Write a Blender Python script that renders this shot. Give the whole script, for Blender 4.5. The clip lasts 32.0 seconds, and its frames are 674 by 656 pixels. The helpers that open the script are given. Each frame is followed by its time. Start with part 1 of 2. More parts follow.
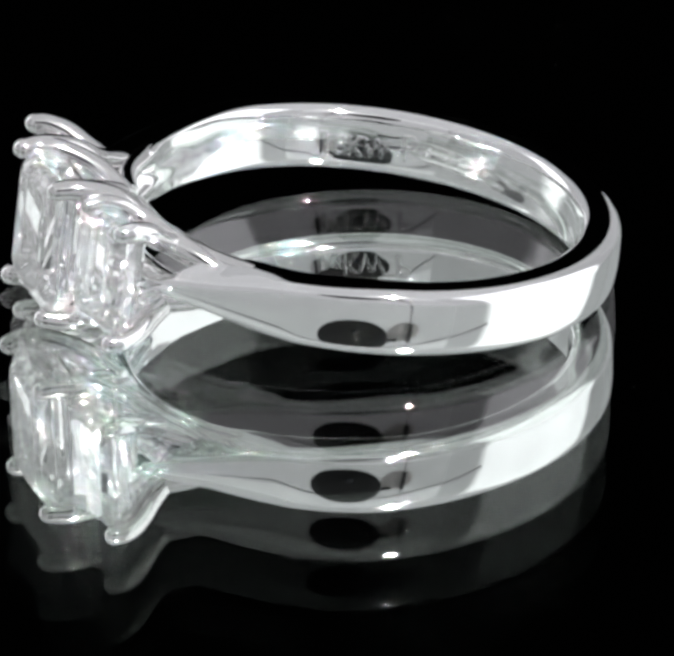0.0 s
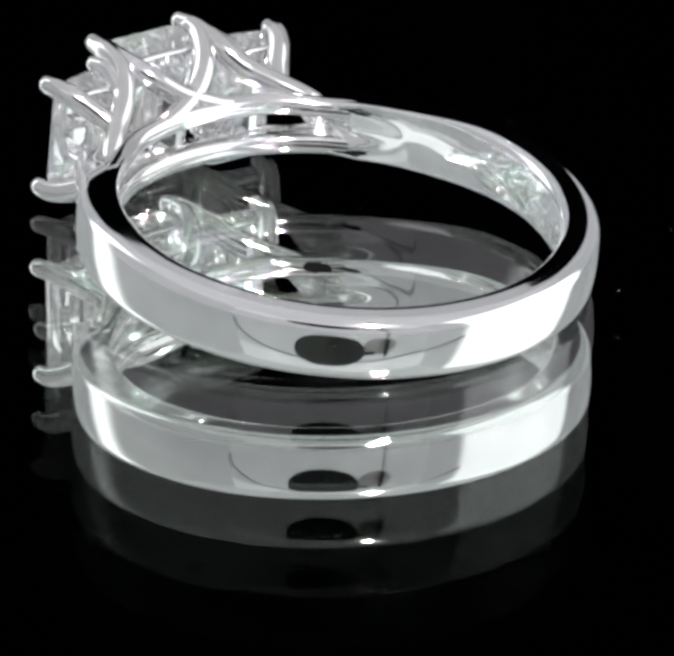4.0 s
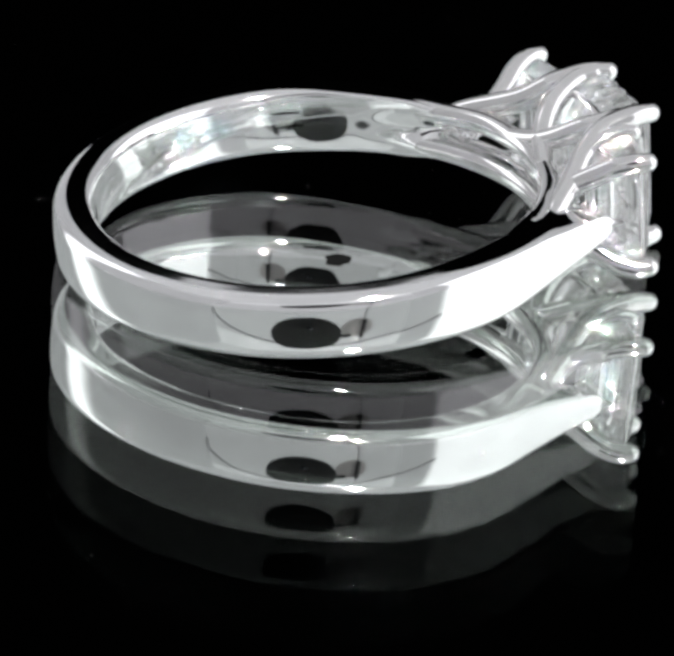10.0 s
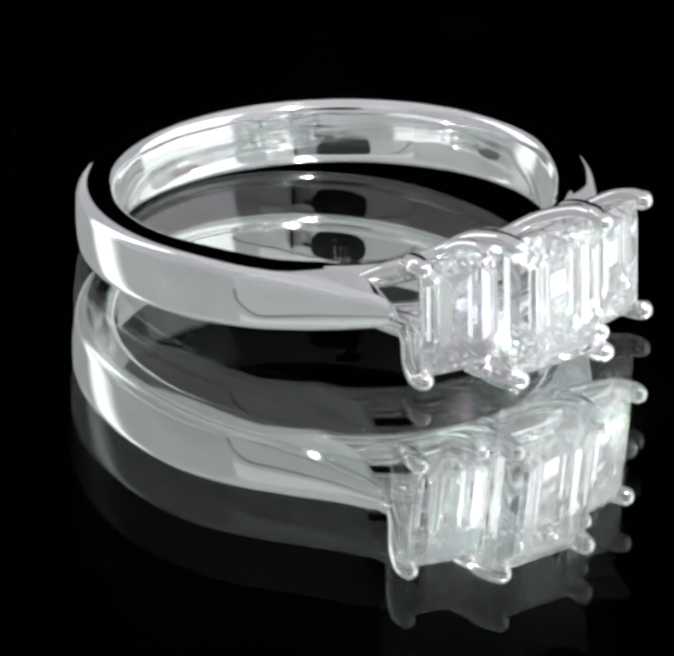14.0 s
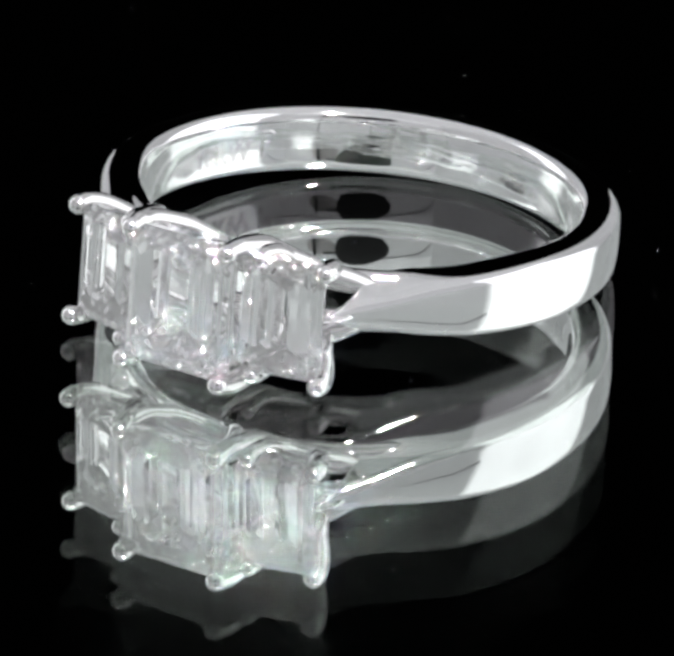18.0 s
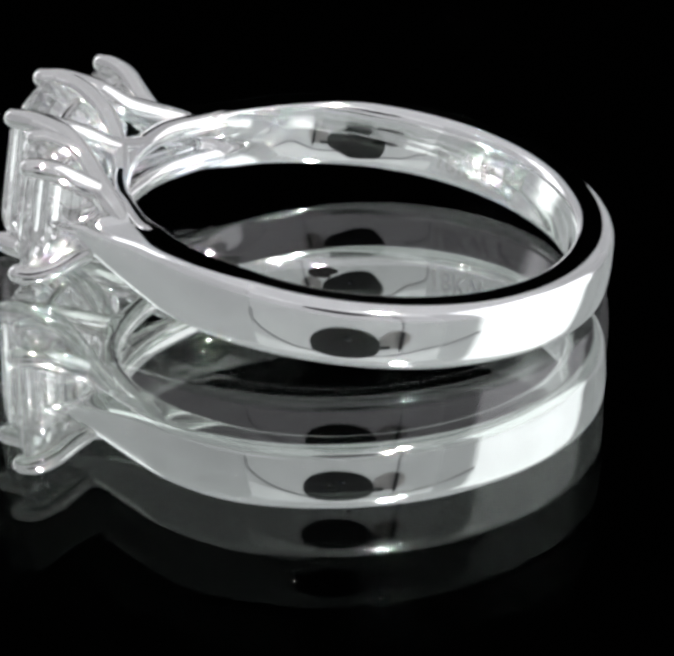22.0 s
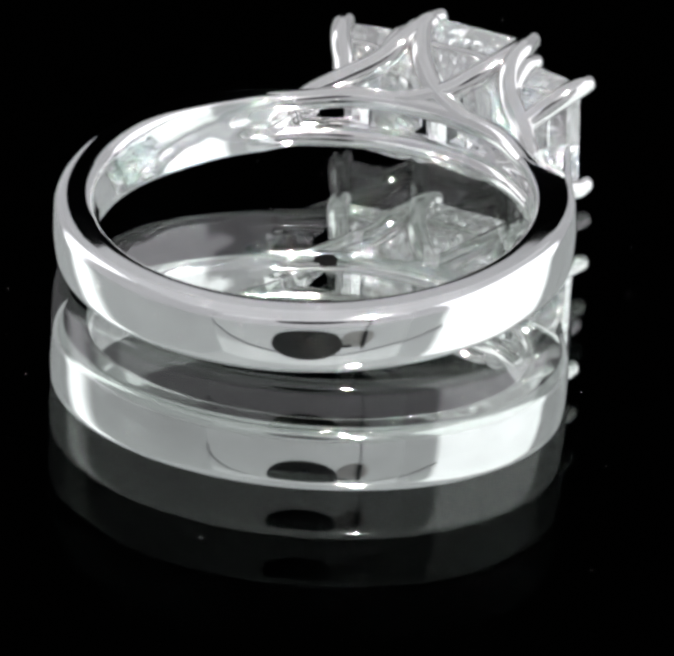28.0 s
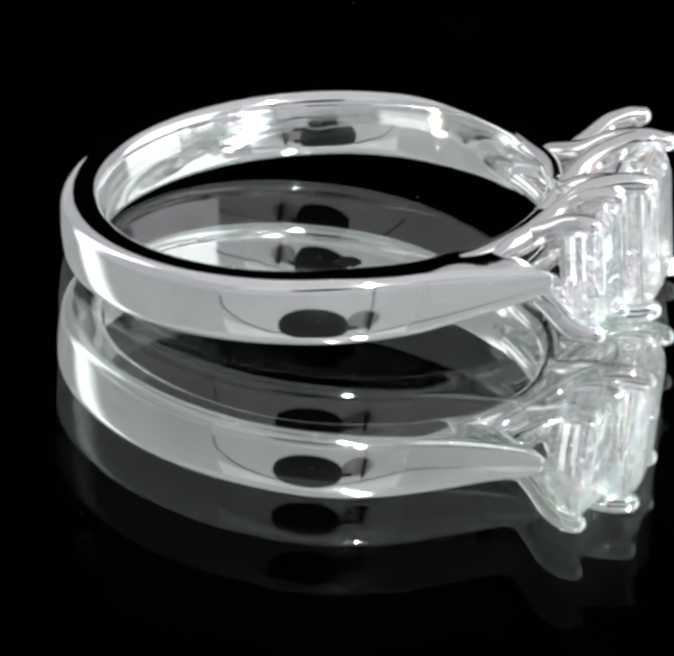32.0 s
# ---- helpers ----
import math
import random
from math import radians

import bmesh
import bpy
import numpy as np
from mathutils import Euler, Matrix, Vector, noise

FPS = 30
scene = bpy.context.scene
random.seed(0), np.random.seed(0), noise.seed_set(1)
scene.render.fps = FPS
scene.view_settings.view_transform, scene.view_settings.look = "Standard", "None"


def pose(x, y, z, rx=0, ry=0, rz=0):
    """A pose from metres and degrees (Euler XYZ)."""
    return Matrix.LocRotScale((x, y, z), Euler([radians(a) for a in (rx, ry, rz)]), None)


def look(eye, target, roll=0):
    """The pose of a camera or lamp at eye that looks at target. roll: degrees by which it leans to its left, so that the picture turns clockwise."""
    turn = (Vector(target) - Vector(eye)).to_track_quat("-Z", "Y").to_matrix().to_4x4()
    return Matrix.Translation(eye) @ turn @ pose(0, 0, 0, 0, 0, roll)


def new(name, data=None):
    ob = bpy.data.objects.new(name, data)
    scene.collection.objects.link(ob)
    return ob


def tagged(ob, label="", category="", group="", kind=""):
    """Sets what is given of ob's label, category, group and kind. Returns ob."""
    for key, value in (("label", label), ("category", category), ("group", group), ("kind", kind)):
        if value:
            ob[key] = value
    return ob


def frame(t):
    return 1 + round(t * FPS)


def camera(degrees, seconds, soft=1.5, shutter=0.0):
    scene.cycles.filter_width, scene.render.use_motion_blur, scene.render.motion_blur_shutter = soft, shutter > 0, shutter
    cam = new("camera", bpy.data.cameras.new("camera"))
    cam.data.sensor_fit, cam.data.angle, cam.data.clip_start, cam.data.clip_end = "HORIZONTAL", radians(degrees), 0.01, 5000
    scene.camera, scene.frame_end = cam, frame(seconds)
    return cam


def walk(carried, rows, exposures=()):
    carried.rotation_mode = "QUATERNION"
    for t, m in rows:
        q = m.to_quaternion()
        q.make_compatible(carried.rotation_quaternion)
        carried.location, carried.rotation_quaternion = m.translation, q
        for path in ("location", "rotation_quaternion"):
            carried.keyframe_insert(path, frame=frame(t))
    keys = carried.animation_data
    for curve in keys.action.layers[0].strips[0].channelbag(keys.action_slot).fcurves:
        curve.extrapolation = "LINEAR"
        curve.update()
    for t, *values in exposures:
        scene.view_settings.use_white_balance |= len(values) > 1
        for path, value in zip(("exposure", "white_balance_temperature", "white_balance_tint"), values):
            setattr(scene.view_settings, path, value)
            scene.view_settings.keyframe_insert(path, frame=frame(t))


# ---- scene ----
# A three-stone ring lies on a back-silvered glass mirror on a slow turntable,
# inside a small photo light tent. All sizes below in millimetres, scaled by MM.
MM = 0.001
FOV = 5.2165
EYE = (0.0, -249.73, 112.87)
AIM = (0.168, 0.0, -2.460)
ROLL = 2.395
TURN_AT = 16.3      # second at which the stones face the lens
TURN_0 = -90.456    # heading of the stones then, degrees
PERIOD = 20.165     # seconds a turn
RING_X, RING_Y = -0.713, 0.532   # ring centre on the turntable
RING_Z = 1.99       # height of the ring's middle over the glass
TILT = 4.453        # the head lifts the ring on that side
LEAN = 0.25         # and it leans a little sideways

cam = camera(FOV, 32.0, soft=3.9)
_eye = [c * MM for c in EYE]
_aim = [c * MM for c in AIM]
walk(cam, [(0.0, look(_eye, _aim, ROLL)), (32.0, look(_eye, _aim, ROLL))], exposures=[(0.0, 0.0), (32.0, 0.0)])

# light crosses many facets and mirror faces before it leaves a stone
scene.cycles.max_bounces, scene.cycles.glossy_bounces, scene.cycles.transmission_bounces = 32, 24, 24
scene.cycles.sample_clamp_indirect = 0.0

# ---- world: the tent is closed, so nothing but black is left outside ----
world = bpy.data.worlds.new("world")
scene.world = world
world.use_nodes = True
world.node_tree.nodes["Background"].inputs[0].default_value = (0.0, 0.0, 0.0, 1)
world.node_tree.nodes["Background"].inputs[1].default_value = 0.0

GLOW = {"front": 0.44, "front_top": 0.66, "left": 0.37, "left_strip": 2.0, "right_grey": 0.43, "right_lamp": 1.55, "back": 0.36, "roof": 0.50, "led": 14500.0}


# ---- materials ----
def nodes_of(name):
    m = bpy.data.materials.new(name)
    m.use_nodes = True
    nt = m.node_tree
    return m, nt, nt.nodes["Principled BSDF"]


def add(nt, kind, **inputs):
    n = nt.nodes.new(kind)
    for k, v in inputs.items():
        n.inputs[k.replace("_", " ")].default_value = v
    return n


def metal_mat(name, color, rough, scratch=0.0, wave=0.0):
    m, nt, b = nodes_of(name)
    b.inputs["Base Color"].default_value = (*color, 1)
    b.inputs["Metallic"].default_value = 1.0
    tc = nt.nodes.new("ShaderNodeTexCoord")
    fine = add(nt, "ShaderNodeTexNoise", Scale=2600.0, Detail=3.0)
    nt.links.new(tc.outputs["Object"], fine.inputs["Vector"])
    ramp = nt.nodes.new("ShaderNodeMapRange")
    ramp.inputs["To Min"].default_value = rough * 0.6
    ramp.inputs["To Max"].default_value = rough * 1.5
    nt.links.new(fine.outputs["Fac"], ramp.inputs["Value"])
    nt.links.new(ramp.outputs["Result"], b.inputs["Roughness"])
    if wave:
        broad = add(nt, "ShaderNodeTexNoise", Scale=420.0, Detail=1.0)
        nt.links.new(tc.outputs["Object"], broad.inputs["Vector"])
        bump = add(nt, "ShaderNodeBump", Strength=wave, Distance=0.00002)
        nt.links.new(broad.outputs["Fac"], bump.inputs["Height"])
        nt.links.new(bump.outputs["Normal"], b.inputs["Normal"])
    return m


def glass_mat(name, color, ior, rough=0.0):
    m, nt, b = nodes_of(name)
    b.inputs["Base Color"].default_value = (*color, 1)
    b.inputs["Roughness"].default_value = rough
    b.inputs["IOR"].default_value = ior
    b.inputs["Transmission Weight"].default_value = 1.0
    return m


def cloth_mat(name, color, glow=0.0, weave=70.0, lamp=None):
    """Tent fabric: matt cloth, glowing where a lamp stands behind it.
    lamp = (y0, y1, soft, glow beside it) in mm: the lamp's light fades out towards the panel's ends."""
    m, nt, b = nodes_of(name)
    tc = nt.nodes.new("ShaderNodeTexCoord")
    n1 = add(nt, "ShaderNodeTexNoise", Scale=weave, Detail=2.0)
    n2 = add(nt, "ShaderNodeTexNoise", Scale=9.0, Detail=2.0)
    for n in (n1, n2):
        nt.links.new(tc.outputs["Object"], n.inputs["Vector"])
    mix = nt.nodes.new("ShaderNodeMath")
    mix.operation = "MULTIPLY_ADD"
    mix.inputs[1].default_value = 0.2
    nt.links.new(n1.outputs["Fac"], mix.inputs[0])
    nt.links.new(n2.outputs["Fac"], mix.inputs[2])
    rng = nt.nodes.new("ShaderNodeMapRange")
    rng.inputs["From Min"].default_value, rng.inputs["From Max"].default_value = 0.3, 0.95
    rng.inputs["To Min"].default_value, rng.inputs["To Max"].default_value = 0.88, 1.12
    nt.links.new(mix.outputs[0], rng.inputs["Value"])
    col = nt.nodes.new("ShaderNodeMix")
    col.data_type, col.blend_type = "RGBA", "MULTIPLY"
    col.inputs["Factor"].default_value = 1.0
    col.inputs["A"].default_value = (*color, 1)
    nt.links.new(rng.outputs["Result"], col.inputs["B"])
    nt.links.new(col.outputs["Result"], b.inputs["Base Color"])
    b.inputs["Roughness"].default_value = 0.95
    b.inputs["Specular IOR Level"].default_value = 0.0
    if glow:
        b.inputs["Emission Color"].default_value = (0.995, 1.0, 1.04, 1)
        st = nt.nodes.new("ShaderNodeMath")
        st.operation = "MULTIPLY"
        st.inputs[1].default_value = glow
        nt.links.new(rng.outputs["Result"], st.inputs[0])
        if lamp:
            sep = nt.nodes.new("ShaderNodeSeparateXYZ")
            nt.links.new(tc.outputs["Object"], sep.inputs[0])
            ends = []
            for y, way in ((lamp[0], 1), (lamp[1], -1)):
                mr = nt.nodes.new("ShaderNodeMapRange")
                mr.interpolation_type = "SMOOTHSTEP"
                mr.inputs["From Min"].default_value = y * MM
                mr.inputs["From Max"].default_value = (y + way * lamp[2]) * MM
                nt.links.new(sep.outputs["Y"], mr.inputs["Value"])
                ends.append(mr)
            both = nt.nodes.new("ShaderNodeMath")
            both.operation = "MULTIPLY"
            for k, mr in enumerate(ends):
                nt.links.new(mr.outputs["Result"], both.inputs[k])
            fall = nt.nodes.new("ShaderNodeMapRange")
            fall.inputs["To Min"].default_value, fall.inputs["To Max"].default_value = lamp[3], glow
            nt.links.new(both.outputs[0], fall.inputs["Value"])
            nt.links.new(fall.outputs["Result"], st.inputs[1])
        nt.links.new(st.outputs[0], b.inputs["Emission Strength"])
    return m


def plain_mat(name, color, rough, metal=0.0):
    m, nt, b = nodes_of(name)
    tc = nt.nodes.new("ShaderNodeTexCoord")
    n = add(nt, "ShaderNodeTexNoise", Scale=700.0, Detail=3.0)
    nt.links.new(tc.outputs["Object"], n.inputs["Vector"])
    rng = nt.nodes.new("ShaderNodeMapRange")
    rng.inputs["To Min"].default_value, rng.inputs["To Max"].default_value = rough * 0.8, min(1.0, rough * 1.2)
    nt.links.new(n.outputs["Fac"], rng.inputs["Value"])
    nt.links.new(rng.outputs["Result"], b.inputs["Roughness"])
    b.inputs["Base Color"].default_value = (*color, 1)
    b.inputs["Metallic"].default_value = metal
    return m


M_GOLD = metal_mat("white_gold", (0.88, 0.88, 0.88), 0.04, wave=0.10)
M_PRONG = metal_mat("white_gold_prong", (0.76, 0.755, 0.75), 0.06)
M_STAMP = metal_mat("stamped_gold", (0.72, 0.72, 0.72), 0.12)
M_DIAMOND = glass_mat("diamond", (1.0, 1.0, 1.0), 2.417)
M_GLASS = glass_mat("float_glass", (0.985, 1.0, 0.99), 1.52)
M_SILVER = metal_mat("mirror_silvering", (0.815, 0.845, 0.82), 0.0)
M_SPOT = plain_mat("dark_speck", (0.002, 0.002, 0.002), 0.8)
M_SPOT.node_tree.nodes["Principled BSDF"].inputs["Specular IOR Level"].default_value = 0.0
M_VELVET = cloth_mat("black_velvet", (0.0004, 0.0004, 0.0004))
WHITE = (0.20, 0.203, 0.206)
M_FRONT = cloth_mat("front_fabric", WHITE, GLOW["front"])
M_FTOP = cloth_mat("upper_front_fabric", WHITE, GLOW["front_top"])
M_LEFT = cloth_mat("left_fabric", WHITE, GLOW["left"])
M_LSTRIP = cloth_mat("left_lamp_fabric", WHITE, GLOW["left_strip"], lamp=(62, 242, 80, GLOW["left"]))
M_RGREY = cloth_mat("right_fabric", WHITE, GLOW["right_grey"])
M_RLAMP = cloth_mat("right_lamp_fabric", WHITE, GLOW["right_lamp"], lamp=(-180, 186, 36, GLOW["right_grey"]))
M_BACK = cloth_mat("back_fabric", WHITE, GLOW["back"])
M_ROOF = cloth_mat("roof_fabric", WHITE, GLOW["roof"])
M_BLACK = plain_mat("black_plastic", (0.012, 0.012, 0.013), 0.4)
M_LENS = plain_mat("lens_glass", (0.02, 0.024, 0.03), 0.05)
M_SLEEVE = plain_mat("pad_foam", (0.46, 0.44, 0.43), 0.9)
M_LED, _nt, _b = nodes_of("led_chip")
_b.inputs["Emission Color"].default_value = (1.0, 0.99, 0.975, 1)
_b.inputs["Emission Strength"].default_value = GLOW["led"]


# ---- mesh helpers (millimetres in, metres out) ----
def part(name, bm, material, parent=None, label="", smooth=True):
    me = bpy.data.meshes.new(name)
    bmesh.ops.recalc_face_normals(bm, faces=bm.faces[:])
    bm.to_mesh(me)
    bm.free()
    me.materials.append(material)
    if smooth:
        me.shade_smooth()
    ob = new(name, me)
    ob.parent = parent
    if label:
        tagged(ob, label)
    return ob


def lift(bm, m):
    bmesh.ops.transform(bm, matrix=m, verts=bm.verts[:])
    return bm


def loft(bm, rings, close_ends=True):
    """Skin a row of closed loops that hold the same number of points."""
    rows = [[bm.verts.new(p) for p in loop] for loop in rings]
    n = len(rows[0])
    for a, b in zip(rows, rows[1:]):
        for i in range(n):
            j = (i + 1) % n
            bm.faces.new((a[i], a[j], b[j], b[i]))
    if close_ends:
        bm.faces.new(rows[0])
        bm.faces.new(rows[-1][::-1])
    return bm


def spline(pts, steps=8):
    """A smooth line through pts (Catmull-Rom)."""
    p = [np.array(q, float) for q in pts]
    p = [2 * p[0] - p[1]] + p + [2 * p[-1] - p[-2]]
    out = []
    for a, b, c, d in zip(p, p[1:], p[2:], p[3:]):
        for k in range(steps):
            s = k / steps
            out.append(0.5 * (2 * b + (c - a) * s + (2 * a - 5 * b + 4 * c - d) * s * s + (3 * b - a - 3 * c + d) * s ** 3))
    out.append(p[-2])
    return out


def tube(bm, pts, sides=16, steps=8, flat=1.0):
    """A round wire through (x, y, z, radius), with domed ends. flat squeezes it across its second side axis."""
    line = spline(pts, steps)
    loops = []
    up = None
    n = len(line)
    frames = []
    for i, q in enumerate(line):
        t = line[min(i + 1, n - 1)][:3] - line[max(i - 1, 0)][:3]
        t /= np.linalg.norm(t)
        if up is None:
            up = np.cross(t, [0.0, 0.0, 1.0]) if abs(t[2]) < 0.9 else np.cross(t, [0.0, 1.0, 0.0])
        up = up - t * up.dot(t)
        up /= np.linalg.norm(up)
        frames.append((q[:3], q[3], t, up, np.cross(t, up)))
    def loop(c, r, u, v):
        return [Vector(c + r * (math.cos(a) * u + flat * math.sin(a) * v)) for a in (2 * math.pi * k / sides for k in range(sides))]
    c, r, t, u, v = frames[0]
    for k in (80, 55, 28):
        loops.append(loop(c - t * r * math.sin(radians(k)), r * math.cos(radians(k)), u, v))
    for c, r, t, u, v in frames:
        loops.append(loop(c, r, u, v))
    c, r, t, u, v = frames[-1]
    for k in (28, 55, 80):
        loops.append(loop(c + t * r * math.sin(radians(k)), r * math.cos(radians(k)), u, v))
    return loft(bm, loops)


def box(bm, x0, x1, y0, y1, z0, z1, bevel=0.0):
    vs = [bm.verts.new((x, y, z)) for x in (x0, x1) for y in (y0, y1) for z in (z0, z1)]
    for f in ((0, 1, 3, 2), (4, 6, 7, 5), (0, 4, 5, 1), (2, 3, 7, 6), (0, 2, 6, 4), (1, 5, 7, 3)):
        bm.faces.new([vs[i] for i in f])
    if bevel:
        bmesh.ops.bevel(bm, geom=bm.edges[:], offset=bevel, segments=3, affect="EDGES")
    return bm


def disc(bm, r, z0, z1, sides=96):
    return loft(bm, [[Vector((r * math.cos(a), r * math.sin(a), z)) for a in (2 * math.pi * k / sides for k in range(sides))] for z in (z0, z1)])


SCALE = Matrix.Scale(MM, 4)

# ---- the tent ----
TX, TY0, TY1, TZ = 260.0, -290.0, 320.0, 320.0
FLOOR = -14.0


def panel(name, material, x0, x1, y0, y1, z0, z1, label):
    ob = part(name, lift(box(bmesh.new(), x0, x1, y0, y1, z0, z1), SCALE), material, smooth=False)
    return tagged(ob, label, "light tent panel", kind="structure")


SOFT = "white translucent tent cloth glowing softly"
panel("floor", M_VELVET, -TX - 40, TX + 40, TY0 - 40, TY1 + 40, FLOOR - 6, FLOOR, "matt black cloth floor of the tent")
panel("backdrop", M_VELVET, -80, 80, TY1 - 8, TY1 - 4, FLOOR, 236, "plain black velvet backdrop behind the ring")
panel("wall_back", M_BACK, -TX, TX, TY1, TY1 + 4, FLOOR, TZ, SOFT)
panel("wall_front", M_FRONT, -TX, TX, TY0 - 4, TY0, FLOOR, 215, SOFT)
panel("wall_front_top", M_FTOP, -TX, TX, TY0 - 4, TY0, 215, TZ, SOFT)
panel("wall_left", M_LEFT, -TX - 4, -TX, TY0, 62.0, FLOOR, TZ, SOFT)
panel("wall_left_lamp", M_LSTRIP, -TX - 4, -TX, 62.0, 242.0, FLOOR, TZ, "bright strip of tent cloth before a lamp")
panel("wall_left_back", M_BACK, -TX - 4, -TX, 242.0, TY1, FLOOR, TZ, SOFT)
panel("wall_right", M_RGREY, TX, TX + 4, TY0, -180.0, FLOOR, TZ, SOFT)
panel("wall_right_lamp", M_RLAMP, TX, TX + 4, -180.0, 186.0, FLOOR, TZ, "bright white lamp panel of the tent")
panel("wall_right_back", M_BACK, TX, TX + 4, 186.0, TY1, FLOOR, TZ, SOFT)
panel("ceiling", M_ROOF, -TX, TX, TY0, TY1, TZ, TZ + 4, SOFT)


def tent_frame():
    """The bent rod round the front opening."""
    fr = new("tent_frame")
    fr.location = (0, 0, FLOOR * MM)
    r = 5.0
    def rod(*pts):
        part("rod", lift(tube(bmesh.new(), [(*p, r) for p in pts], 10, 6), SCALE), M_ROD, fr)
    f = TY0 + 3
    w = TX - 6
    rod((-w, f + 3, 95 - FLOOR), (-w + 12, f + 3, 150 - FLOOR), (-150, f, 202 - FLOOR), (40, f, 222 - FLOOR), (190, f, 214 - FLOOR), (w, f + 40, 195 - FLOOR), (w, -158, 130 - FLOOR))
    return tagged(fr, "bent grey rod round the front opening of the tent", "tent frame")


M_ROD = plain_mat("rod_metal", (0.55, 0.55, 0.56), 0.6, 0.0)
tent_frame()


def led_lamp(x, y, z):
    """A small spotlight aimed at the ring: a tube with its emitter inside."""
    lamp = new("led_spotlight")
    lamp.matrix_basis = look((x * MM, y * MM, z * MM), (0, 0, 0))
    n = 32
    bm = bmesh.new()
    loft(bm, [[Vector((r * math.cos(2 * math.pi * k / n), r * math.sin(2 * math.pi * k / n), q)) for k in range(n)]
              for r, q in ((15.5, -0.5), (15.5, -36.0), (17.5, -36.0), (17.5, 10.0), (13.0, 14.0))])
    part("housing", lift(bm, SCALE), M_BLACK, lamp)
    part("emitter", lift(disc(bmesh.new(), 8.5, -2.0, -0.6, n), SCALE), M_LED, lamp, "small bright white light emitter")
    return tagged(lamp, "small bright LED spotlight under the tent roof", "spotlight")


led_lamp(93.0, -182.0, TZ - 28.0)


def capsule(bm, hx, hy, z0, z1, power=2.6, n=48):
    """A slab with an oval face."""
    pts = []
    for k in range(n):
        c, q = math.cos(2 * math.pi * k / n), math.sin(2 * math.pi * k / n)
        pts.append((hx * math.copysign(abs(c) ** (2 / power), c), hy * math.copysign(abs(q) ** (2 / power), q)))
    return loft(bm, [[Vector((x * f, y * f, z)) for x, y in pts] for f, z in ((0.97, z0), (1.0, z0 + 1.5), (1.0, z1 - 1.5), (0.97, z1))])


def film_camera():
    """The black camera that films, just behind the viewpoint, with its clamp."""
    ob = new("video_camera")
    ob.matrix_basis = Matrix.Translation(Vector(EYE) * MM) @ look(EYE, AIM, 0).to_3x3().to_4x4()
    part("body", lift(capsule(bmesh.new(), 68, 60, 6.0, 22.0, 2.1), SCALE @ pose(-6, 22, 0)), M_BLACK, ob, smooth=False)
    part("lens", lift(disc(bmesh.new(), 7.0, 3.0, 7.0, 40), SCALE), M_LENS, ob, "dark lens glass")
    tagged(ob, "black compact camera held level in a clamp", "camera")
    arm = new("camera_stand")
    arm.location = (113 * MM, -262 * MM, FLOOR * MM)
    part("pole", lift(tube(bmesh.new(), [(0, 0, 4.0, 3.2), (0, 0, 90, 3.2), (0, 0, 185 - FLOOR, 3.2)], 12, 4), SCALE), M_ROD, arm)
    part("foot", lift(disc(bmesh.new(), 22.0, 0.0, 4.0, 40), SCALE), M_BLACK, arm)
    part("sleeve", lift(tube(bmesh.new(), [(0, 0, 100 - FLOOR, 4.5), (0, 0, 135 - FLOOR, 5.0), (0, 0, 170 - FLOOR, 4.5)], 16, 4), SCALE), M_BLACK, arm, "black rubber sleeve")
    part("pad", lift(capsule(bmesh.new(), 37, 38, -2.0, 2.0, 2.1), SCALE @ pose(-11, -9, 133 - FLOOR, 90, 0, 0)), M_SLEEVE, arm, "grey-brown oval pad", smooth=False)
    part("grip", lift(box(bmesh.new(), -60, -26, -5, 3, 152 - FLOOR, 164 - FLOOR, 2.0), SCALE), M_BLACK, arm)
    tagged(arm, "thin grey pole with a black clamp that grips the camera", "camera stand")


film_camera()

# ---- turntable and mirror ----
GLASS_T = 2.67
PLATE_R = 95.0


def turntable():
    table = new("turntable")
    table.location = (0, 0, FLOOR * MM)
    h = -GLASS_T - 0.6 - FLOOR
    part("platter", lift(disc(bmesh.new(), PLATE_R + 2, 4.0, h), SCALE), M_BLACK, table)
    part("foot", lift(disc(bmesh.new(), 40.0, 0.0, 4.0), SCALE), M_BLACK, table)
    return tagged(table, "round matt black motor turntable", "turntable")


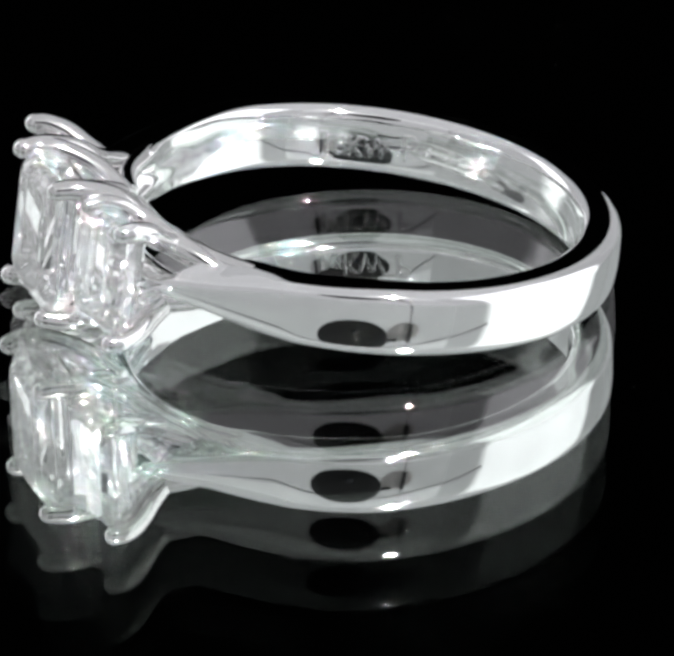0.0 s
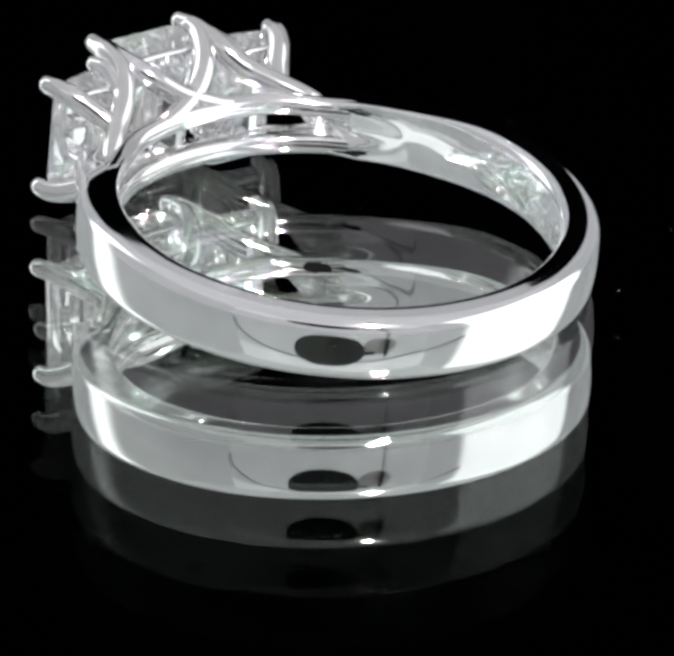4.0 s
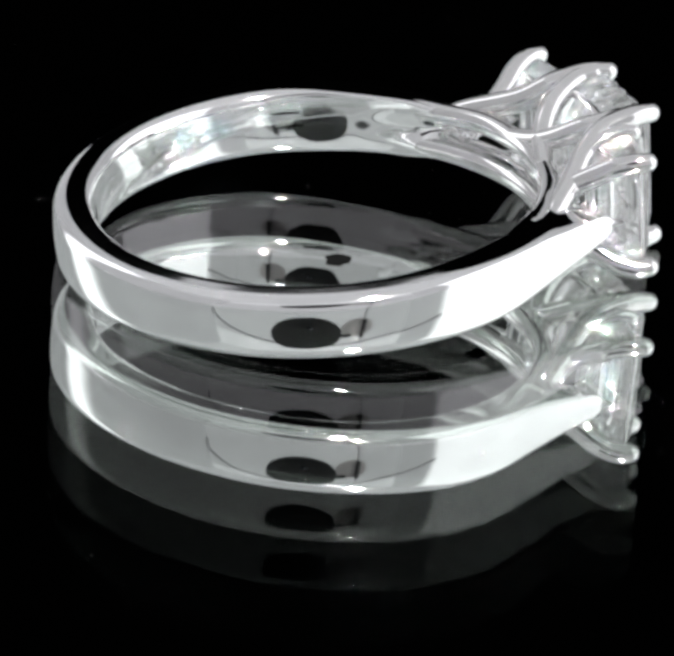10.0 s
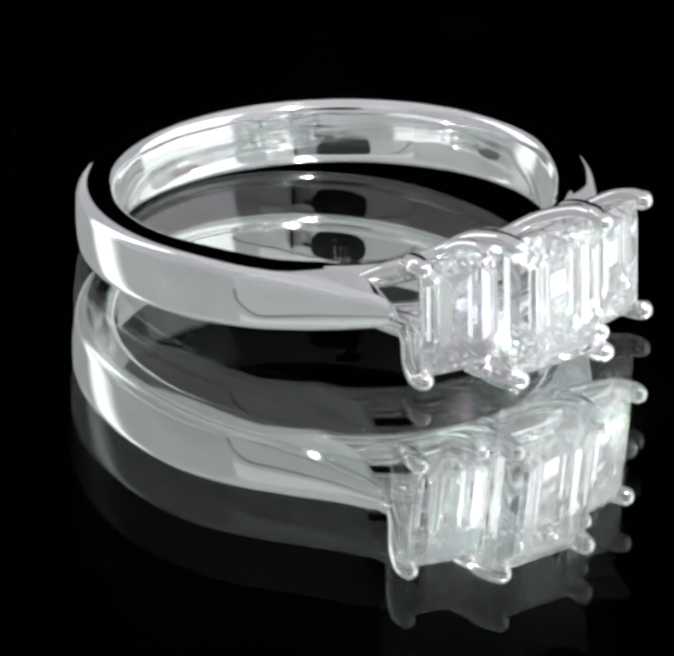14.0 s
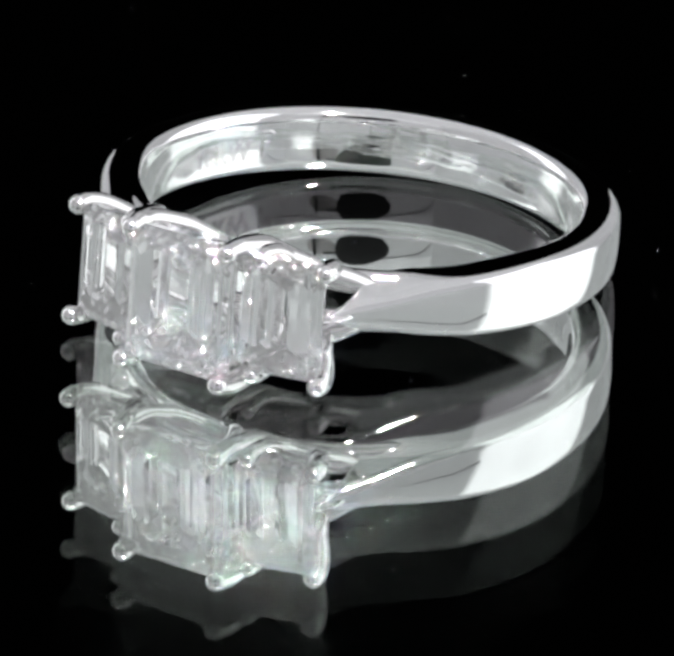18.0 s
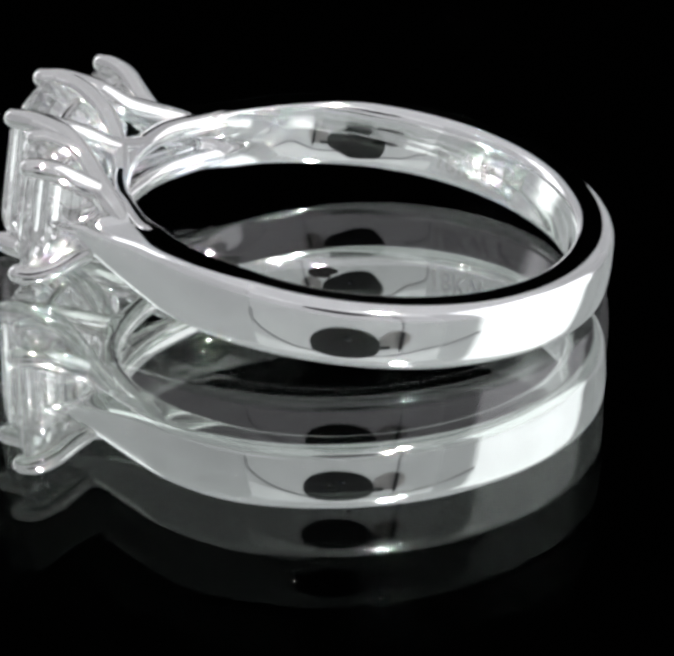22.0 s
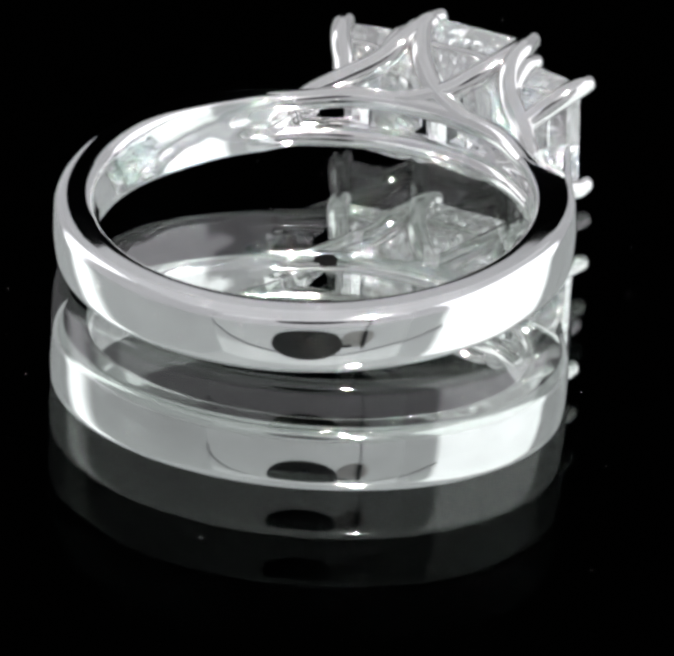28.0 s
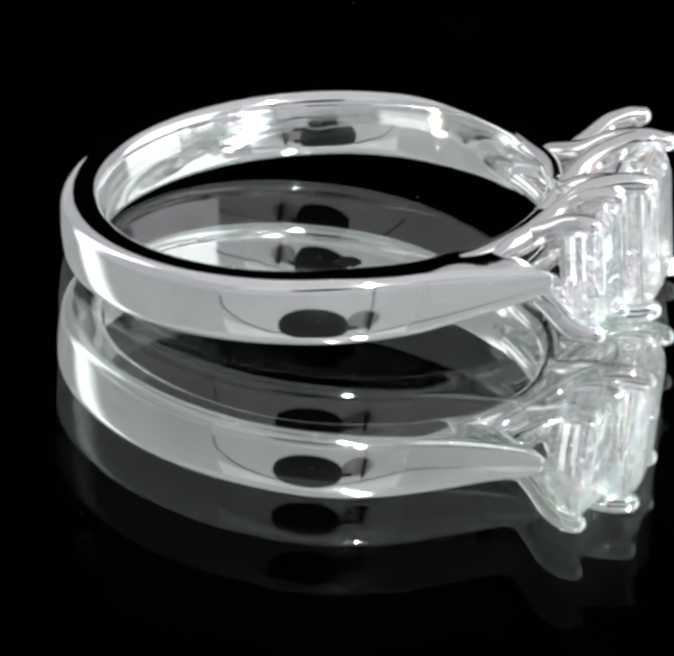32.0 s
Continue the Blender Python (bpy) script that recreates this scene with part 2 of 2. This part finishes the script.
def mirror():
    plate = new("mirror_plate")
    plate.location = (0, 0, (-GLASS_T - 0.6) * MM)
    base = GLASS_T + 0.6
    bm = bmesh.new()
    n = 128
    circle = [(math.cos(2 * math.pi * k / n), math.sin(2 * math.pi * k / n)) for k in range(n)]
    loops = [[Vector((r * c, r * s, z)) for c, s in circle] for r, z in ((PLATE_R, 0.6), (PLATE_R, base - 0.3), (PLATE_R - 0.3, base))]
    rows = [[bm.verts.new(p) for p in lp] for lp in loops]
    for a, b in zip(rows, rows[1:]):
        for i in range(n):
            bm.faces.new((a[i], a[(i + 1) % n], b[(i + 1) % n], b[i]))
    bm.faces.new(rows[-1])
    part("glass", lift(bm, SCALE), M_GLASS, plate, "clear float glass", smooth=False)
    part("silvering", lift(disc(bmesh.new(), PLATE_R, 0.0, 0.6, n), SCALE), M_SILVER, plate, "silver mirror coating", smooth=False)
    bm = bmesh.new()
    rng = random.Random(5)
    pts = []
    for k in range(14):
        a = 2 * math.pi * k / 14
        r = 0.44 * (1 + 0.25 * rng.uniform(-1, 1))
        pts.append((r * 1.15 * math.cos(a), r * math.sin(a)))
    loft(bm, [[Vector((SPOT[0] + x, SPOT[1] + y, z)) for x, y in pts] for z in (base, base + 0.04)])
    part("speck", lift(bm, SCALE), M_SPOT, plate, "dark speck stuck on the glass", smooth=False)
    return tagged(plate, "round back-silvered glass mirror on the turntable", "mirror")


SPOT = (0.345, 0.55)
turntable_ob = turntable()
mirror_ob = mirror()

# ---- the ring: x points from its centre to the stones, z along its axis ----
RO, RI, HW = 9.66, 8.09, 1.26
COMFORT = 13.0       # the inner wall bulges a little
LIE = Matrix.Translation((0, 0, RING_Z)) @ Matrix.Rotation(-radians(TILT), 4, "Y") @ Matrix.Rotation(radians(LEAN), 4, "X")
TO_RING = SCALE @ LIE

ring = new("ring")
tagged(ring, "polished white gold ring with three emerald-cut diamonds lying on a mirror", "ring")


def section(hw, inner, outer, crown, wide, narrow, edge=0.62, lip=0.08, groove=0.0, hold=1.0, n=9, m=17):
    """Half-round edged band section as (radius, z), counter-clockwise."""
    e = min(edge, hw * 0.8, (outer - inner) * 0.45)
    pts = []
    for k in range(n):
        z = (hw - e) * (-1 + 2 * k / (n - 1))
        pts.append((outer - z * z / (2 * crown), z))
    top = outer - (hw - e) ** 2 / (2 * crown)
    for k in range(1, 5):
        a = radians(90 * k / 4.5)
        pts.append((top - e + e * math.cos(a), hw - e + e * math.sin(a)))
    f = min(lip, e)
    low = inner + (hw - f) ** 2 / COMFORT
    # plain rim between the two rounded edges
    gap = max(0.0, top - e - low - f)
    pts += [(low + f + q * gap, hw) for q in (0.95, 0.8, 0.6, 0.4, 0.2, 0.05)]
    for k in range(0, 4):
        a = radians(10 + 80 * k / 4)
        pts.append((low + f - f * math.sin(a), hw - f + f * math.cos(a)))
    for k in range(m):
        z = (hw - f) * (1 - 2 * k / (m - 1))
        pts.append((inner + z * z / COMFORT + groove * math.exp(-(z / 0.5) ** 2), z))
    for k in range(1, 5):
        a = radians(90 * k / 4.5)
        pts.append((low + f - f * math.cos(a), -(hw - f) - f * math.sin(a)))
    pts += [(low + f + q * gap, -hw) for q in (0.05, 0.2, 0.4, 0.6, 0.8, 0.95)]
    for k in range(0, 4):
        a = radians(10 + 80 * k / 4)
        pts.append((top - e + e * math.sin(a), -(hw - e) - e * math.cos(a)))
    # the rims lean outwards: the band is wider inside than outside
    return [(r, z * (wide + (narrow - wide) * min(1.0, max(0.0, (r - inner) / (outer - inner))) ** hold)) for r, z in pts]


def ease(x):
    x = min(1.0, max(0.0, x))
    return x * x * (3 - 2 * x)


def worn(psi, inner, pts):
    """Hand-polished inner wall: it waves by a few microns."""
    p = radians(psi)
    out = []
    for r, z in pts:
        inside = ease((inner + 0.5 - r) / 0.35)
        w = math.sin(31 * p + 1.3 * z) * 0.5 + math.sin(47 * p - 2.2 * z + 1.0) * 0.3 + math.sin(17 * p + 2.9 * z + 2.0) * 0.6
        out.append((r + 0.0035 * inside * w, z))
    return out


def shank():
    bm = bmesh.new()
    loops = []
    for k in range(0, 221):
        psi = 25.0 + (331.5 - 25.0) * k / 220
        d = min(psi, 360 - psi)             # degrees from the head
        bend, run = (53.5, 1.02) if psi < 180 else (57.0, 1.08)    # the two shoulders differ a little
        outer = RO / math.cos(radians(max(0.0, bend - d) * run))   # straight on from the round band
        inner = RI + (outer - 0.5 - RI) * ease((36.5 - d) / 8.5)
        groove = 0.28 * ease((60 - d) / 22.0) + 0.55 * ease((43 - d) / 9.0)    # the slit between the two rails
        lip = 0.10 + 0.36 * ease((d - 60) / 30.0) + 0.28 * ease((45 - d) / 9.0)
        edge = 0.30 + 0.17 * ease((d - 55) / 50.0)       # crisp at the shoulders, rounder at the back
        crown = 7.0
        tip = d - (24.0 if psi < 180 else 27.5)          # the tongue's end is rounded off
        face = 0.955 - 0.025 * ease((d - 118) / 22)      # width of the outer face, as a share
        g = min(1.0, max(0.0, d - 27) / 31.0)
        blunt = 0.25 if psi < 180 else 0.40              # one tongue ends broader than the other
        face = min(face, blunt + (0.98 - blunt) * (1 - (1 - g) ** 1.2))
        hold = 1.0 + 1.5 * ease((96 - d) / 40.0) * ease((d - 36) / 14.0)         # the rim stays flat and breaks off towards the outer face
        wide = 1.04 + (face + 0.06 - 1.04) * (ease((35 - d) / 9.0) if psi < 180 else ease((38 - d) / 10.0))      # the tongue parts from the rails
        a = radians(psi)
        rise = (0.05 if psi < 180 else 0.10) * ease((40 - d) / 12.0) - 0.08 * ease((80 - d) / 30.0)   # the shoulders dip under the stones
        loops.append([Vector((r * math.cos(a), r * math.sin(a), z + rise)) for r, z in worn(psi, inner, section(HW * (1 - 0.11 * ease((80 - d) / 30.0)) * (0.3 + 0.7 * ease(tip / (6.0 if psi < 180 else 3.5))), inner, outer, crown, wide, face, edge, lip=lip, groove=groove, hold=hold))])
    loft(bm, loops)
    return part("shank", lift(bm, TO_RING), M_GOLD, ring)


shank_ob = shank()


def rail(sz):
    """One of the two gallery wires that carry on from the band under the stones."""
    pts = []
    for k in range(-11, 12):
        d = abs(57 * k / 11)
        psi = radians(57 * k / 11)
        near = ease((d - 20) / 16)              # flush with the inner wall where it meets the band
        fade = ease((d - 41) / 15)              # then sinks into it
        pts.append(((8.75 - 0.17 * near + 0.12 * fade) * math.cos(psi), (8.75 - 0.17 * near + 0.12 * fade) * math.sin(psi),
                    sz * (0.84 - 0.10 * near - 0.15 * fade) - 0.08, 0.43 - 0.02 * near - 0.20 * fade))
    return part("gallery_rail", lift(tube(bmesh.new(), pts, steps=5), TO_RING), M_PRONG, ring)


rail(1), rail(-1)

def prongs(sy, sz):
    """The wires of one quarter of the head."""
    def wire(pts, name="prong"):
        top = 0.03 if sz > 0 else 0.0
        pts = [(x - 0.17 * ease((x - 9) / 2), sy * (y + 0.04 * ease((x - 10) / 2)), sz * z + top * ease((x - 9) / 2), r * 1.18) for x, y, z, r in pts]
        return part(name, lift(tube(bmesh.new(), pts), TO_RING), M_PRONG, ring)
    # outer corner of the side stone
    wire([(8.3, 4.2, 0.95, 0.26), (8.75, 3.95, 1.12, 0.34), (9.37, 4.22, 1.45, 0.37), (10.2, 4.78, 1.92, 0.36), (10.9, 5.1, 2.12, 0.34), (11.36, 5.2, 2.12, 0.31)])
    # centre stone, outward foot
    wire([(7.5, 5.0, 0.62, 0.24), (8.0, 4.5, 0.82, 0.36), (8.8, 3.75, 1.15, 0.42), (9.7, 2.85, 1.65, 0.41), (10.8, 2.3, 2.25, 0.40), (12.0, 2.1, 2.52, 0.37), (12.85, 1.98, 2.48, 0.32)])
    # centre stone, inward foot, crossing its neighbour
    wire([(8.42, -2.3, 0.80, 0.18), (8.62, -1.5, 0.84, 0.31), (8.92, -0.65, 1.0, 0.37), (9.4, 0.4, 1.4, 0.38), (10.3, 1.3, 2.0, 0.38), (11.5, 1.9, 2.42, 0.36), (12.3, 2.0, 2.5, 0.35)], "trellis_wire")
    # inner corner of the side stone
    wire([(9.6, 2.9, 1.6, 0.30), (10.5, 2.75, 2.08, 0.30), (11.3, 2.68, 2.26, 0.29), (11.85, 2.72, 2.2, 0.27)])


for sy in (1, -1):
    for sz in (1, -1):
        prongs(sy, sz)


def seat(sz):
    """The cross bars that the stones sit on, between the prongs."""
    for x, y0, y1, z, r in ((11.1, -1.95, 1.95, 2.12, 0.17), (10.22, 2.75, 4.7, 1.86, 0.15), (10.22, -4.7, -2.75, 1.86, 0.15)):
        pts = [(x + 0.12 * (1 - abs(2 * k / 4 - 1)), y0 + (y1 - y0) * k / 4, sz * z, r) for k in range(5)]
        part("seat_bar", lift(tube(bmesh.new(), pts, 10, 3), TO_RING), M_PRONG, ring)


seat(1), seat(-1)


def emerald(hy, hz, crown, corner):
    """Step-cut stone about its girdle: table towards +x, keel towards -x, long side along z.
    The long sides are plain steps, the short ends are broken into small kites."""
    cuts = 8
    def outline(y, z, c, x, kite=0.0, turn=0):
        """Eight-sided outline, its two short ends cut into pieces that step in and out."""
        pts = [(x, y, z - c)]
        for side in (1, -1):
            for k in range(cuts + 1):
                w = side * (y - c) * (1 - 2 * k / cuts)
                step = kite * (1 if (k + turn) % 2 else -1) if 0 < k < cuts else 0.0
                pts.append((x + step, w, side * z))
            pts += [(x, -y, z - c), (x, -y, -z + c)] if side > 0 else [(x, y, -z + c)]
        return [Vector(p) for p in pts]
    bm = bmesh.new()
    loops = []
    for n, (s, x, kite) in enumerate(((0.66, 1.0, 0.0), (0.78, 0.80, 0.07), (0.90, 0.47, 0.07))):
        inset = min(hy, hz) * (1 - s)
        loops.append(outline(hy - inset, hz - 0.85 * inset, corner * (0.55 + 0.45 * s), crown * x, kite * crown, n))
    loops.append(outline(hy, hz, corner, 0.04))
    loops.append(outline(hy, hz, corner, -0.04))
    # pavilion steps: share of the way in, and slope
    fall, done = 0.0, 0.0
    for n, (share, slope, kite) in enumerate(((0.11, 70.0, 0.03), (0.40, 51.0, 0.09), (0.70, 42.0, 0.08), (0.97, 33.0, 0.0))):
        fall += min(hy, hz) * (share - done) * math.tan(radians(slope))
        done = share
        inset = min(hy, hz) * share
        loops.append(outline(hy - inset, hz - 0.66 * inset, corner * (1 - share), -0.04 - fall, kite, n))
    loft(bm, loops)
    bmesh.ops.triangulate(bm, faces=[f for f in bm.faces if len(f.verts) == 4])
    return bm


def stone(name, y, x, hy, hz, crown, lean, label):
    m = TO_RING @ pose(x, y, 0.07, 0, 0, lean)
    return part(name, lift(emerald(hy, hz, crown, 0.16 * hz), m), M_DIAMOND, ring, label, smooth=False)


stone("center_stone", 0.0, 12.36, 2.15, 2.56, 0.56, 0, "large emerald-cut clear diamond")
for sy in (1, -1):
    stone("side_stone", sy * 3.60, 11.26, 1.55, 2.16, 0.41, sy * 13, "smaller emerald-cut clear diamond")


def around(bm, psi, size, z):
    """Bends flat marks onto the inner wall of the band."""
    for v in bm.verts:
        zz = z + v.co.y * size * 1.18
        a = radians(psi) - v.co.x * size / RI
        r = RI + zz * zz / COMFORT - v.co.z
        v.co = (r * math.cos(a), r * math.sin(a), zz)
    return lift(bm, TO_RING)


def letter(text, shift, psi, size, z, depth):
    """One letter stamped into the inner wall of the band."""
    cu = bpy.data.curves.new("letter", "FONT")
    cu.body, cu.size, cu.extrude, cu.bevel_depth, cu.bevel_resolution = text, 1.0, depth * 0.5, depth, 1
    tmp = bpy.data.objects.new("tmp", cu)
    scene.collection.objects.link(tmp)
    me = bpy.data.meshes.new_from_object(tmp.evaluated_get(bpy.context.evaluated_depsgraph_get()))
    bpy.data.objects.remove(tmp)
    bm = bmesh.new()
    bm.from_mesh(me)
    bmesh.ops.subdivide_edges(bm, edges=[e for e in bm.edges if e.calc_length() > 0.2], cuts=2)
    bmesh.ops.translate(bm, verts=bm.verts[:], vec=(shift, 0, 0))
    return part("stamped_letter", around(bm, psi, size, z), M_STAMP, shank_ob, "letter of the hallmark inside the band", smooth=False)


def faint_mark(psi, size, z, x, y, w, h):
    """One stroke of a second stamp, too faint to read: a plain raised bar."""
    bm = bmesh.new()
    low = [Vector((x + dx * w, y + dy * h, 0.0)) for dx, dy in ((0, 0), (1, 0), (1, 1), (0, 1))]
    mid = low[0].lerp(low[2], 0.5)
    loft(bm, [low, [p.lerp(mid, 0.12) + Vector((0, 0, 0.016)) for p in low]])
    return part("stamp_mark", around(bm, psi, size, z), M_STAMP, shank_ob, "worn stroke of an unreadable stamp", smooth=False)


for text, shift in (("1", 0.0), ("8", 0.5), ("K", 1.0), ("W", 1.656)):
    letter(text, shift, 260.5, 0.97, -0.6, 0.022)
letter("P", 0.0, 239.2, 1.25, -0.52, 0.03)
for mark in ((0.0, 0.0, 0.09, 0.6), (0.0, 0.6, 0.42, 0.09), (0.34, 0.0, 0.09, 0.6), (0.62, 0.05, 0.09, 0.6), (0.72, 0.58, 0.28, 0.09)):
    faint_mark(139.5, 0.68, -0.2, *mark)


def dust():
    """Fine pale motes scattered on the glass."""
    rng = random.Random(11)
    bm = bmesh.new()
    for _ in range(42):
        a, r = rng.uniform(0, 2 * math.pi), rng.uniform(1.0, 26.0)
        size = rng.uniform(0.006, 0.014)
        m = Matrix.Translation((r * math.cos(a), r * math.sin(a), size * 0.5)) @ Matrix.Rotation(rng.uniform(0, 3), 4, "Z") @ Matrix.Diagonal((size * rng.uniform(1, 2.6), size, size * 0.6, 1))
        bmesh.ops.create_icosphere(bm, subdivisions=1, radius=1.0, matrix=m)
    ob = part("dust", lift(bm, SCALE), M_DUST)
    return tagged(ob, "fine pale dust motes scattered on the mirror glass", "dust", kind="stuff")


M_DUST = plain_mat("dust_lint", (0.55, 0.55, 0.54), 0.9)
dust_ob = dust()


# ---- motion ----
def heading(t):
    return TURN_0 - 360.0 / PERIOD * (t - TURN_AT)


def turning(t, x=0.0, y=0.0, z=0.0):
    return Matrix.Rotation(radians(heading(t)), 4, "Z") @ Matrix.Translation((x * MM, y * MM, z * MM))


def motions():
    times = [k * 0.5 for k in range(65)]
    walk(ring, [(t, turning(t, RING_X, RING_Y, 0.0)) for t in times])
    walk(mirror_ob, [(t, turning(t, 0, 0, -GLASS_T - 0.6)) for t in times])
    walk(dust_ob, [(t, turning(t)) for t in times])
    walk(turntable_ob, [(t, turning(t, 0, 0, FLOOR)) for t in times])


motions()
